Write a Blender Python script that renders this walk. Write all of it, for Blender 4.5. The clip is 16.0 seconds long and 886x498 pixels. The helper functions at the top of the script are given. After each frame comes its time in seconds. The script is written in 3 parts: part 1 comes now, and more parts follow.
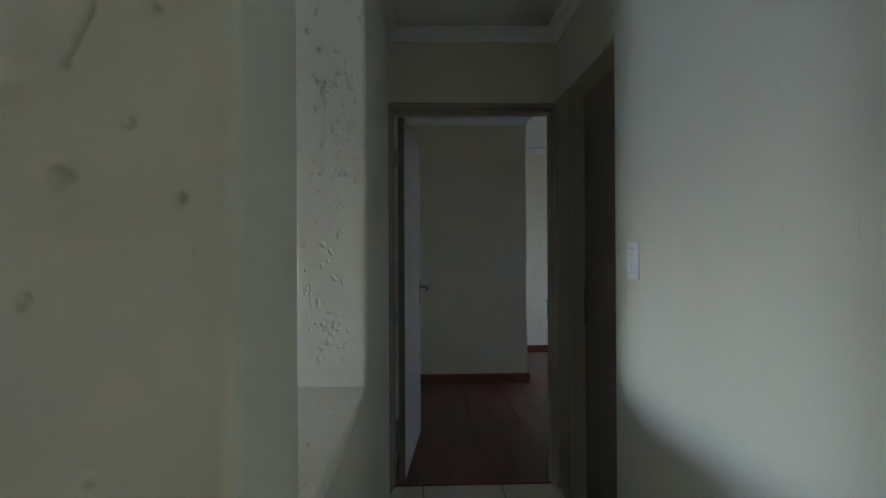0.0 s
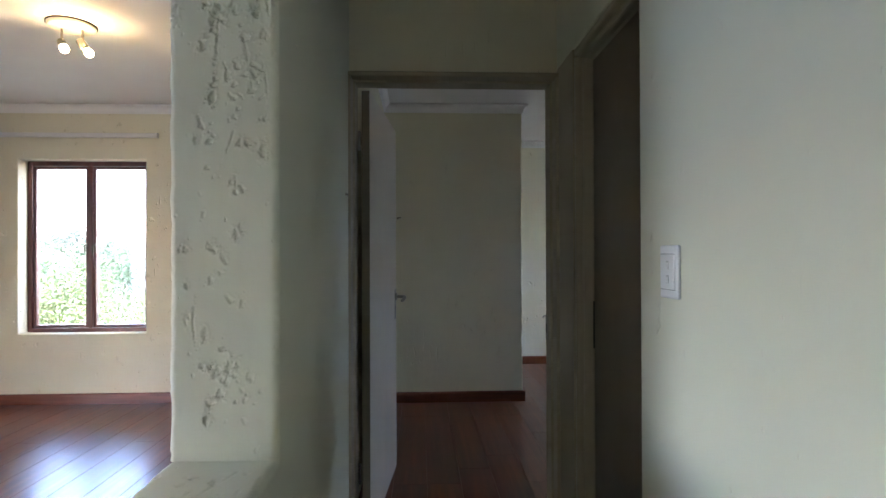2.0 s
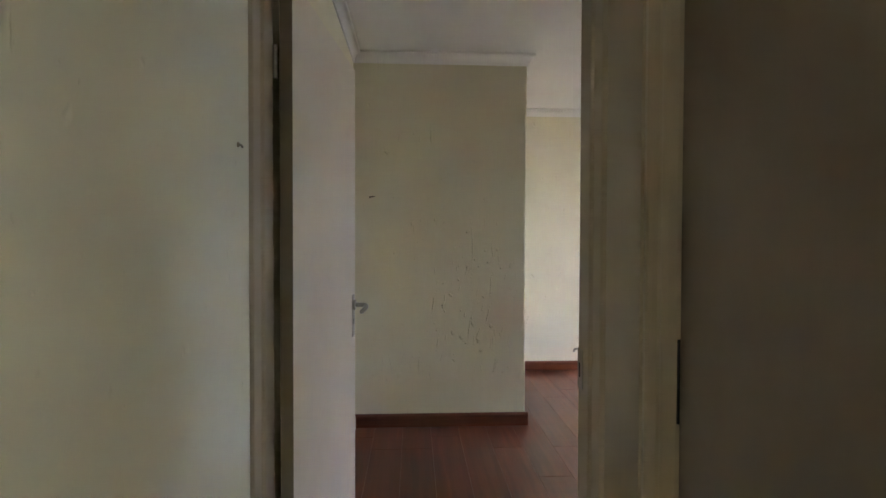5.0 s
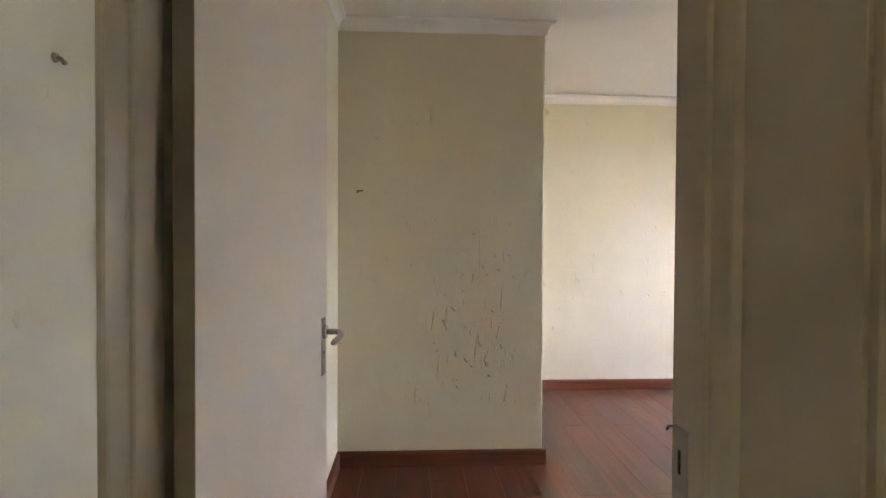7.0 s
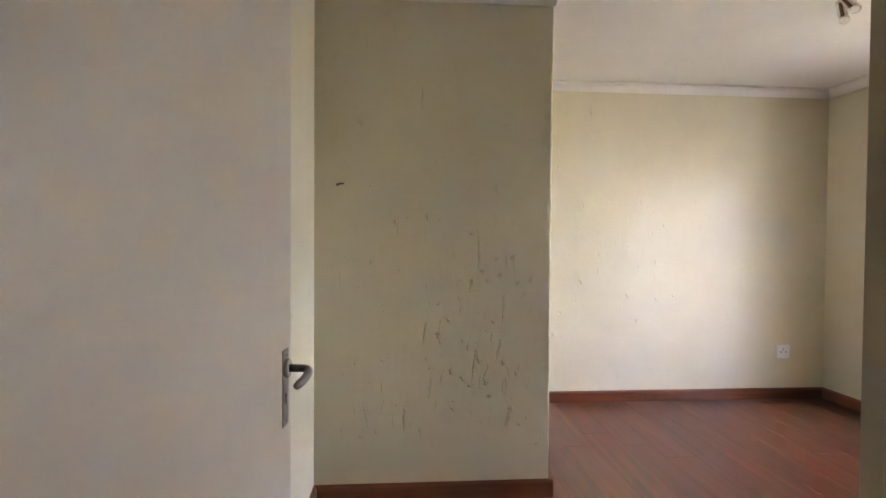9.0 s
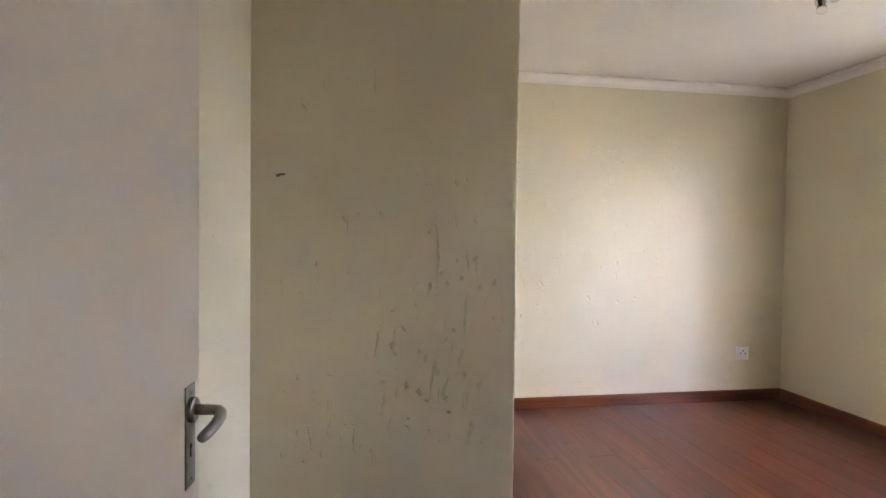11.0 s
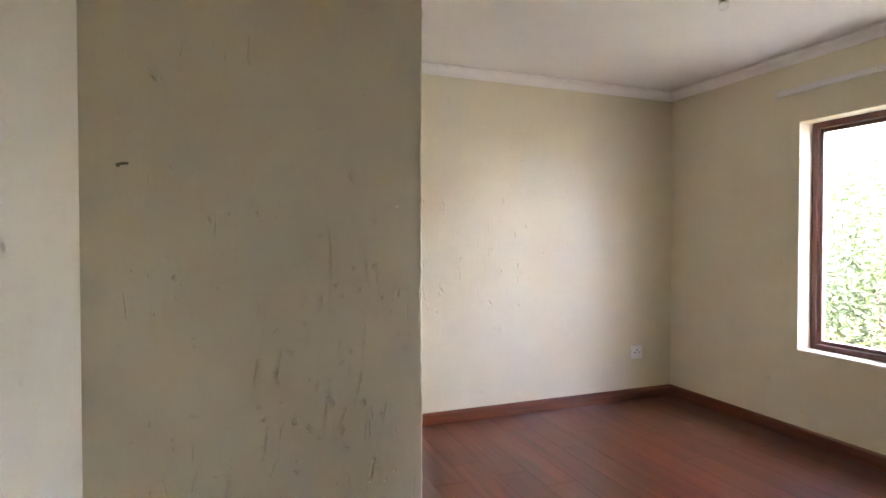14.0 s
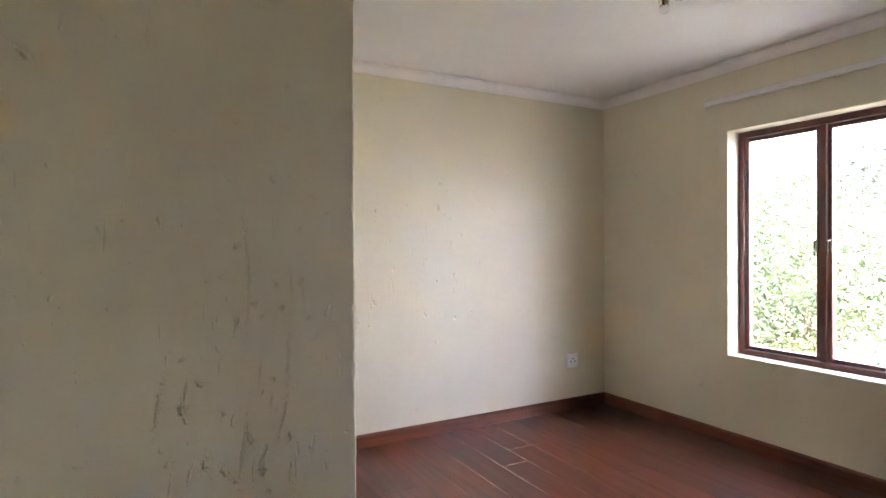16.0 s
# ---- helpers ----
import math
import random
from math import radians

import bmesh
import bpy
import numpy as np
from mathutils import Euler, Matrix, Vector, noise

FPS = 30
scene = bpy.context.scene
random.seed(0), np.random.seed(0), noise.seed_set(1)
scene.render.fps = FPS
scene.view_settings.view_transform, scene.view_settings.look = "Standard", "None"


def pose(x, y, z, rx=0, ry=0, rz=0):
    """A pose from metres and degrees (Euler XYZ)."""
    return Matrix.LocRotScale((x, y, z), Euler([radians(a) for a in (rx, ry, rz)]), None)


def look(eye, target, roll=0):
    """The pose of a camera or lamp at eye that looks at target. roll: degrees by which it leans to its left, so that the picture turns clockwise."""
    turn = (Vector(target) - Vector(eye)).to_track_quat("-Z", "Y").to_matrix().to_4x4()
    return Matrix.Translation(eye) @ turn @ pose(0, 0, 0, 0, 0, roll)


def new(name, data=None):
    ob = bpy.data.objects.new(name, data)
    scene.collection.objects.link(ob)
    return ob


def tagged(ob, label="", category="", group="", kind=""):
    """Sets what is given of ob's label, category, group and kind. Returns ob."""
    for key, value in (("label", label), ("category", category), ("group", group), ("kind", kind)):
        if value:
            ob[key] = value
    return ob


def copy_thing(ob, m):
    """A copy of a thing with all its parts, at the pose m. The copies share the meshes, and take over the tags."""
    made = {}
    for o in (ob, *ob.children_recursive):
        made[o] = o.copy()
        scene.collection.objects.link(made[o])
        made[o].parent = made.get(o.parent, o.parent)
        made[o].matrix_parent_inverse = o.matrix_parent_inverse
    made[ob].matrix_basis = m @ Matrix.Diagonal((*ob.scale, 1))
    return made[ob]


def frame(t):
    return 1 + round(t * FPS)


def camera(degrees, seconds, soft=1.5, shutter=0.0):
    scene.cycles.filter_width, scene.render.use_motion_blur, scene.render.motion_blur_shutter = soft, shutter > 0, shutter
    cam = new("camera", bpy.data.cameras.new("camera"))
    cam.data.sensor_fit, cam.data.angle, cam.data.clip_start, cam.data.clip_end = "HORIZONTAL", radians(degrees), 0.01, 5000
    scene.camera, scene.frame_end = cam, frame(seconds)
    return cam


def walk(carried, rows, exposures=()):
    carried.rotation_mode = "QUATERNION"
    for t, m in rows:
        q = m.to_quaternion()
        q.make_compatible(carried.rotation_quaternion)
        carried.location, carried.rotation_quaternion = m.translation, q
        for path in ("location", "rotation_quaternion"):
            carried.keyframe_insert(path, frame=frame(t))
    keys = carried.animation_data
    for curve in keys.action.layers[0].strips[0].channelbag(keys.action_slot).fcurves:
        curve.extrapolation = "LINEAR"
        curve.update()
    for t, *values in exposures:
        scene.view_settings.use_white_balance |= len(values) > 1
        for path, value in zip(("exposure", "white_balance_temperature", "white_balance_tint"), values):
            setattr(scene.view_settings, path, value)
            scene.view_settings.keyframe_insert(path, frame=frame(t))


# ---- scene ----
cam = camera(77.4, 16.0)
PATH = [
    (0.0, (-0.085, -0.022, 1.276), (-0.011, 1.977, 1.285), -0.3),
    (0.5, (-0.052, 0.117, 1.278), (0.031, 2.116, 1.287), -0.3),
    (1, (-0.021, 0.256, 1.279), (0.064, 2.254, 1.291), -0.3),
    (1.5, (0.015, 0.413, 1.287), (0.102, 2.411, 1.3), -0.2),
    (2, (0.038, 0.552, 1.289), (0.123, 2.55, 1.302), -0.2),
    (2.5, (0.052, 0.696, 1.28), (0.134, 2.694, 1.297), -0.1),
    (3, (0.072, 0.853, 1.29), (0.161, 2.851, 1.286), -0.0),
    (3.5, (0.083, 1.0, 1.293), (0.192, 2.996, 1.254), 0.1),
    (4, (0.104, 1.174, 1.3), (0.215, 3.17, 1.257), 0.1),
    (6.5, (0.169, 1.989, 1.329), (0.273, 3.985, 1.283), 0.3),
    (7, (0.165, 2.14, 1.315), (0.275, 4.137, 1.28), 0.3),
    (7.5, (0.16, 2.256, 1.32), (0.28, 4.252, 1.283), 0.3),
    (8, (0.157, 2.372, 1.32), (0.291, 4.367, 1.283), 0.4),
    (8.5, (0.148, 2.474, 1.333), (0.293, 4.469, 1.29), 0.4),
    (11, (0.166, 2.844, 1.338), (0.494, 4.817, 1.286), 0.7),
    (11.5, (0.164, 2.91, 1.345), (0.56, 4.869, 1.297), 0.6),
    (12, (0.144, 2.987, 1.331), (0.613, 4.931, 1.297), 0.1),
    (12.5, (0.153, 3.051, 1.335), (0.683, 4.979, 1.3), 0.3),
    (13, (0.155, 3.11, 1.342), (0.751, 5.018, 1.306), 0.1),
    (13.5, (0.185, 3.149, 1.345), (0.839, 5.039, 1.306), 0.1),
    (14, (0.199, 3.205, 1.34), (0.918, 5.071, 1.301), 0.0),
    (14.5, (0.214, 3.262, 1.344), (0.989, 5.105, 1.313), -0.1),
    (15, (0.218, 3.323, 1.34), (1.06, 5.137, 1.331), -0.2),
    (15.5, (0.232, 3.375, 1.344), (1.133, 5.16, 1.335), -0.4),
    (16, (0.252, 3.414, 1.35), (1.205, 5.172, 1.337), -0.3),
]
EXPOSURES = [(0.0, 5.0, 5900, 18), (1.0, 4.9, 6000, 20), (1.7, 5.5, 6150, 22), (2.5, 6.0, 6200, 22), (3.5, 6.4, 6450, 23), (4.2, 6.65, 6850, 25), (6.5, 6.85, 8000, 32), (7.0, 7.15, 8000, 32), (11.0, 7.02, 7900, 33), (14.0, 6.92, 7750, 34), (15.0, 6.75, 7600, 34), (16.0, 6.85, 7400, 34)]
walk(cam, [(t, look(eye, target, roll)) for t, eye, target, roll in PATH], EXPOSURES)

# ---- light ----
world = bpy.data.worlds.new("world")
scene.world = world
world.use_nodes = True
wn = world.node_tree
sky = wn.nodes.new("ShaderNodeTexSky")
sky.sky_type, sky.sun_disc = "NISHITA", False
sky.sun_elevation, sky.sun_rotation = radians(50), radians(195)
sky.air_density, sky.dust_density, sky.ozone_density = 1.0, 2.0, 1.0
wn.links.new(sky.outputs[0], wn.nodes["Background"].inputs[0])
wn.nodes["Background"].inputs[1].default_value = 0.15

sun_data = bpy.data.lights.new("sun", "SUN")
sun_data.energy, sun_data.angle, sun_data.color = 0.5, radians(12), (1.0, 0.95, 0.88)
sun = new("sun", sun_data)
sun.matrix_world = look((0, 0, 30), (-0.5, 6, 21))


def fill_lamp(name, eye, target, width, height, watts, col):
    """An added area lamp, out of view, in place of sky light."""
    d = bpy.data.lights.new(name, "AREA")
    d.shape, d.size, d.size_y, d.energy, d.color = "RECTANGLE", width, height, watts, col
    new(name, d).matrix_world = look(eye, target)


# Set in an unseen west opening to light hatch jamb and passage.
fill_lamp("sky_west_window", (-4.72, 0.70, 1.20), (-2.0, 0.85, 1.05), 1.5, 1.05, 0.76, (0.48, 0.72, 1.0))
# Two added lamps outside shape the bright patch on the north wall.
fill_lamp("sky_bedroom_window", (5.43, 3.175, 2.43), (2.4, 6.9, 0.9), 0.27, 0.34, 0.24, (0.30, 0.49, 1.0))
fill_lamp("sky_bedroom_window", (4.70, 3.175, 2.46), (2.8, 6.9, 0.9), 0.20, 0.34, 0.10, (0.30, 0.49, 1.0))
# Added lamp outside, grazing the projecting wall to brighten it and show relief.
fill_lamp("sky_bedroom_window", (4.60, 4.66, 2.15), (0.3, 5.3, 1.0), 0.22, 0.26, 0.17, (0.46, 0.63, 1.0))
# Added lamp outside, hidden by the wall beside the living room window.
fill_lamp("sky_living_window", (-2.05, 5.98, 2.05), (-2.9, 4.4, 0.6), 0.45, 0.55, 0.7, (0.86, 0.93, 1.0))

# ---- plan (metres) ----
CEIL, PCEIL = 2.57, 2.48          # rooms, passage
LX0, LX1 = -0.490, -0.264         # wall between passage and living room
RX = 0.645                        # passage, right wall
PIER0, HATCH0, HATCH1 = 0.525, 0.785, 1.742
SILL, LINTEL = 0.850, 2.22
DW0, DW1 = 2.960, 3.085           # door wall
DX0, DX1, DH = -0.237, 0.613, 2.030
FW = 0.035                        # face of the door frame
SD0, SD1 = 2.056, 2.650           # cupboard door
BX0, BX1 = -0.263, 3.714          # bedroom
BY = 6.912
BUMPX, BUMPY = 0.931, 5.333
LIVX, LIVY = -4.60, 5.440         # living room
BACK = -2.60
W2Y0, W2Y1, WZ0, WZ1 = 4.705, 5.775, 0.602, 2.104
W1X0, W1X1 = -3.400, -2.325
OUT = 0.22                        # thickness of outer walls
SKIN = 0.009                      # plaster coat
LOW = -0.12                       # walls stand in the screed
GROUND = -2.9


# ---- materials ----
def nodes_of(name):
    m = bpy.data.materials.new(name)
    m.use_nodes = True
    t = m.node_tree
    return m, t, t.nodes["Principled BSDF"]


def add(t, kind, **inputs):
    n = t.nodes.new(kind)
    for key, value in inputs.items():
        n.inputs[key.replace("_", " ")].default_value = value
    return n


def ramp(t, source, stops):
    r = t.nodes.new("ShaderNodeValToRGB")
    while len(r.color_ramp.elements) < len(stops):
        r.color_ramp.elements.new(0.5)
    for e, (p, c) in zip(r.color_ramp.elements, stops):
        e.position, e.color = p, (*c, 1)
    t.links.new(source, r.inputs[0])
    return r.outputs[0]


def math_node(t, op, a, b):
    n = t.nodes.new("ShaderNodeMath")
    n.operation = op
    for i, v in enumerate((a, b)):
        if isinstance(v, (int, float)):
            n.inputs[i].default_value = v
        else:
            t.links.new(v, n.inputs[i])
    return n.outputs[0]


def coords(t, scale=(1, 1, 1), warp=0.0):
    g = t.nodes.new("ShaderNodeNewGeometry")
    out = g.outputs["Position"]
    if warp:
        n = add(t, "ShaderNodeTexNoise", Scale=48.0, Detail=3.0)
        t.links.new(out, n.inputs["Vector"])
        v = t.nodes.new("ShaderNodeVectorMath")
        v.operation = "MULTIPLY_ADD"
        t.links.new(n.outputs["Color"], v.inputs[0])
        v.inputs[1].default_value = (warp, warp, warp)
        t.links.new(out, v.inputs[2])
        out = v.outputs[0]
    mp = t.nodes.new("ShaderNodeMapping")
    mp.inputs["Scale"].default_value = scale
    t.links.new(out, mp.inputs["Vector"])
    return mp.outputs[0]


def noise_tex(t, vec, scale, detail=3.0, rough=0.5):
    n = add(t, "ShaderNodeTexNoise", Scale=scale, Detail=detail, Roughness=rough)
    t.links.new(vec, n.inputs["Vector"])
    return n.outputs["Fac"]


def pits(t, vec, scale, share):
    """Sparse ragged hollows where a noise peaks: 1 inside, 0 outside."""
    near = t.nodes.new("ShaderNodeMapRange")
    near.interpolation_type = "SMOOTHSTEP"
    low = 0.745 - 0.10 * share
    for i, x in enumerate((low, low + 0.075, 0.0, 1.0)):
        near.inputs[i + 1].default_value = x
    t.links.new(noise_tex(t, vec, scale, 1.5, 0.45), near.inputs[0])
    return near.outputs[0]


def plaster(name, light, dark, pit_share, depth, pit_tone=0.08):
    """Painted hand-floated plaster with blown pits and vertical trowel scratches."""
    m, t, b = nodes_of(name)
    base = coords(t)
    cloud = noise_tex(t, base, 1.3, 4.0, 0.55)
    col = ramp(t, cloud, [(0.3, dark), (0.7, light)])
    hole = pits(t, coords(t, (1, 1, 0.75)), 24.0, pit_share)
    small = pits(t, coords(t, (1, 1, 0.6)), 58.0, pit_share)
    drip = pits(t, coords(t, (1, 0.8, 0.10), 0.006), 42.0, pit_share * 0.7)
    patch = t.nodes.new("ShaderNodeMapRange")
    for i, x in enumerate((0.40, 0.58, 0.35, 1.0)):
        patch.inputs[i + 1].default_value = x
    t.links.new(noise_tex(t, base, 2.1, 2.0), patch.inputs[0])
    rel = math_node(t, "MULTIPLY", math_node(t, "ADD", math_node(t, "ADD", hole, math_node(t, "MULTIPLY", small, 0.5)), math_node(t, "MULTIPLY", drip, 0.6)), patch.outputs[0])
    fine = math_node(t, "ADD", math_node(t, "MULTIPLY", noise_tex(t, base, 16.0, 4.0), 0.22), math_node(t, "MULTIPLY", noise_tex(t, coords(t, (1, 1, 0.4)), 90.0, 3.0), 0.05))
    height = math_node(t, "SUBTRACT", fine, rel)
    bump = add(t, "ShaderNodeBump", Strength=1.0, Distance=depth)
    t.links.new(height, bump.inputs["Height"])
    t.links.new(bump.outputs[0], b.inputs["Normal"])
    # Pits and scratches take a darker tone of the wall colour.
    mix = t.nodes.new("ShaderNodeMix")
    mix.data_type = "RGBA"
    t.links.new(math_node(t, "MULTIPLY", rel, pit_tone), mix.inputs[0])
    t.links.new(col, mix.inputs[6])
    mix.inputs[7].default_value = (dark[0] * 0.55, dark[1] * 0.52, dark[2] * 0.5, 1)
    t.links.new(mix.outputs[2], b.inputs["Base Color"])
    b.inputs["Roughness"].default_value = 0.62
    b.inputs["Specular IOR Level"].default_value = 0.35
    return m


def painted(name, col, rough=0.4, spread=0.06, relief=0.0006, scale=30.0, metal=0.0):
    m, t, b = nodes_of(name)
    base = coords(t)
    lo = tuple(c * (1 - spread) for c in col)
    hi = tuple(min(1, c * (1 + spread)) for c in col)
    t.links.new(ramp(t, noise_tex(t, base, 3.0, 4.0), [(0.3, lo), (0.7, hi)]), b.inputs["Base Color"])
    bump = add(t, "ShaderNodeBump", Strength=0.6, Distance=relief)
    t.links.new(noise_tex(t, base, scale, 4.0), bump.inputs["Height"])
    t.links.new(bump.outputs[0], b.inputs["Normal"])
    r = t.nodes.new("ShaderNodeMapRange")
    r.inputs[3].default_value, r.inputs[4].default_value = rough * 0.8, min(1, rough * 1.2)
    t.links.new(noise_tex(t, base, 7.0, 3.0), r.inputs[0])
    t.links.new(r.outputs[0], b.inputs["Roughness"])
    b.inputs["Metallic"].default_value = metal
    return m


def wood(name, stops, along, rough, coat=0.0, per_piece=0.0):
    """Stained wood; along: 0, 1 or 2, the axis of the grain."""
    m, t, b = nodes_of(name)
    scale = [26.0, 26.0, 26.0]
    scale[along] = 1.3
    vec = coords(t, tuple(scale), 0.004)
    if per_piece:
        info = t.nodes.new("ShaderNodeObjectInfo")
        off = t.nodes.new("ShaderNodeVectorMath")
        off.operation = "MULTIPLY_ADD"
        off.inputs[1].default_value = (37, 53, 71)
        t.links.new(info.outputs["Random"], off.inputs[0])
        t.links.new(vec, off.inputs[2])
        vec = off.outputs[0]
    grain = noise_tex(t, vec, 1.0, 3.0, 0.5)
    streak = noise_tex(t, vec, 3.0, 2.0, 0.5)
    mixed = math_node(t, "ADD", math_node(t, "MULTIPLY", grain, 0.75), math_node(t, "MULTIPLY", streak, 0.25))
    if per_piece:
        mixed = math_node(t, "ADD", mixed, math_node(t, "MULTIPLY", math_node(t, "SUBTRACT", info.outputs["Random"], 0.5), per_piece))
    t.links.new(ramp(t, mixed, stops), b.inputs["Base Color"])
    bump = add(t, "ShaderNodeBump", Strength=0.3, Distance=0.00004)
    t.links.new(streak, bump.inputs["Height"])
    t.links.new(bump.outputs[0], b.inputs["Normal"])
    r = t.nodes.new("ShaderNodeMapRange")
    r.inputs[3].default_value, r.inputs[4].default_value = rough * 0.92, rough * 1.15
    t.links.new(noise_tex(t, coords(t), 5.0, 4.0), r.inputs[0])
    t.links.new(r.outputs[0], b.inputs["Roughness"])
    b.inputs["Coat Weight"].default_value = coat
    b.inputs["Coat Roughness"].default_value = 0.28
    return m


def plain(name, col, rough=0.5, metal=0.0):
    m, t, b = nodes_of(name)
    b.inputs["Base Color"].default_value = (*col, 1)
    b.inputs["Roughness"].default_value = rough
    b.inputs["Metallic"].default_value = metal
    return m


def glowing(name, col, strength):
    m, t, b = nodes_of(name)
    b.inputs["Base Color"].default_value = (*col, 1)
    b.inputs["Emission Color"].default_value = (*col, 1)
    b.inputs["Emission Strength"].default_value = strength
    return m


def clear_glass(name, rough=0.0):
    m, t, b = nodes_of(name)
    b.inputs["Base Color"].default_value = (0.97, 0.99, 0.98, 1)
    b.inputs["Transmission Weight"].default_value = 1.0
    b.inputs["Roughness"].default_value = rough
    b.inputs["IOR"].default_value = 1.45
    return m


def foliage(name, a, c, e):
    m, t, b = nodes_of(name)
    g = t.nodes.new("ShaderNodeNewGeometry")
    t.links.new(ramp(t, g.outputs["Random Per Island"], [(0.0, a), (0.5, c), (1.0, e)]), b.inputs["Base Color"])
    b.inputs["Roughness"].default_value = 0.55
    b.inputs["Subsurface Weight"].default_value = 0.0
    return m


M_WALL = plaster("plaster_cream", (0.75, 0.685, 0.515), (0.69, 0.625, 0.465), 0.10, 0.006)
M_BUMP = plaster("plaster_scratched", (0.75, 0.685, 0.515), (0.69, 0.63, 0.47), 0.52, 0.011)
M_SMOOTH = plaster("plaster_smooth", (0.74, 0.72, 0.59), (0.69, 0.67, 0.545), 0.03, 0.004)
M_CEIL = painted("ceiling_white", (0.80, 0.77, 0.74), 0.75, 0.02, 0.001, 60)
M_CORN = painted("cornice_white", (0.82, 0.79, 0.76), 0.6, 0.03)
M_FRAME = painted("frame_enamel", (0.36, 0.295, 0.205), 0.42, 0.05, 0.0004, 30)
M_LEAF = painted("door_enamel", (0.66, 0.575, 0.475), 0.42, 0.04, 0.0008, 40)
M_EDGE = painted("door_edge", (0.19, 0.148, 0.10), 0.5, 0.12)
M_PLANK = wood("laminate_red", [(0.25, (0.062, 0.012, 0.005)), (0.5, (0.105, 0.022, 0.009)), (0.78, (0.185, 0.046, 0.018))], 1, 0.31, 0.2, 0.14)
M_SKX = wood("skirting_along_x", [(0.3, (0.10, 0.024, 0.010)), (0.7, (0.24, 0.070, 0.028))], 0, 0.34, 0.2)
M_SKY = wood("skirting_along_y", [(0.3, (0.10, 0.024, 0.010)), (0.7, (0.24, 0.070, 0.028))], 1, 0.34, 0.2)
M_WIN = wood("window_mahogany", [(0.3, (0.065, 0.015, 0.010)), (0.7, (0.15, 0.036, 0.022))], 2, 0.36, 0.1)
M_SCREED = painted("screed", (0.10, 0.07, 0.05), 0.9, 0.2)
M_TILE = painted("tile_cream", (0.62, 0.55, 0.42), 0.38, 0.08, 0.0005, 25)
M_GROUT = painted("grout", (0.22, 0.18, 0.13), 0.9, 0.2)
M_STEEL = painted("brushed_steel", (0.32, 0.29, 0.25), 0.34, 0.08, 0.0002, 120, 1.0)
M_CHROME = plain("chrome", (0.75, 0.73, 0.70), 0.12, 1.0)
M_PLASTIC = painted("white_plastic", (0.82, 0.82, 0.82), 0.38, 0.015, 0.0001, 80)
# Grey of solid strips, in place of the shade in the switch's gaps.
M_GREYLINE = plain("shadow_gap", (0.30, 0.30, 0.30), 0.7)
# Black of solid pieces, in place of the dark inside holes and slots.
M_BLACK = plain("black_hole", (0.01, 0.01, 0.01), 0.8)
M_RAIL = painted("rail_white", (0.72, 0.69, 0.66), 0.4, 0.04)
M_BRASS = plain("aged_brass", (0.10, 0.08, 0.06), 0.45, 1.0)
M_LAMPBASE = painted("lamp_cream", (0.70, 0.64, 0.52), 0.35, 0.03)
M_GLOW = glowing("lit_bulb", (1.0, 0.78, 0.36), 2.0)
M_GLASS = clear_glass("window_glass")
M_BULB = clear_glass("bulb_glass", 0.05)
M_STONE = painted("outer_render", (0.55, 0.50, 0.42), 0.9, 0.1, 0.004, 50)
M_ROOF = painted("roof_tile", (0.20, 0.13, 0.10), 0.85, 0.2, 0.01, 12)
M_GRASS = painted("lawn", (0.09, 0.10, 0.05), 0.9, 0.35, 0.03, 5)
M_BARK = painted("bark", (0.11, 0.08, 0.06), 0.9, 0.3, 0.01, 20)
M_LEAF1 = foliage("leaves_yellow_green", (0.026, 0.044, 0.007), (0.052, 0.081, 0.015), (0.089, 0.096, 0.022))
M_LEAF2 = foliage("leaves_grey_green", (0.016, 0.030, 0.018), (0.030, 0.044, 0.030), (0.044, 0.059, 0.037))
M_LEAF3 = foliage("leaves_deep_green", (0.015, 0.033, 0.009), (0.026, 0.055, 0.015), (0.044, 0.074, 0.022))


# ---- builders ----
def mesh_of(bm, name, material):
    me = bpy.data.meshes.new(name)
    bm.to_mesh(me)
    bm.free()
    me.materials.append(material)
    return me


def part(name, bm, material, parent, label="", smooth=False):
    """Links a bmesh as one mesh object under a thing or a part."""
    me = mesh_of(bm, name, material)
    if smooth:
        for p in me.polygons:
            p.use_smooth = True
    ob = new(name, me)
    ob.parent = parent
    return tagged(ob, label)


def thing(name, m, label, category, group="", kind=""):
    ob = new(name)
    ob.empty_display_size = 0.1
    ob.matrix_basis = m
    return tagged(ob, label, category, group, kind)


def box(x0, x1, y0, y1, z0, z1, bevel=0.0, segments=2, bm=None):
    own = bmesh.new()
    r = bmesh.ops.create_cube(own, size=1.0)
    for v in r["verts"]:
        v.co = Vector((x0 + (v.co.x + 0.5) * (x1 - x0), y0 + (v.co.y + 0.5) * (y1 - y0), z0 + (v.co.z + 0.5) * (z1 - z0)))
    if bevel:
        bmesh.ops.bevel(own, geom=own.edges[:], offset=bevel, segments=segments, affect="EDGES", profile=0.5)
    if bm is None:
        return own
    tmp = bpy.data.meshes.new("tmp")
    own.to_mesh(tmp)
    own.free()
    bm.from_mesh(tmp)
    bpy.data.meshes.remove(tmp)
    return bm


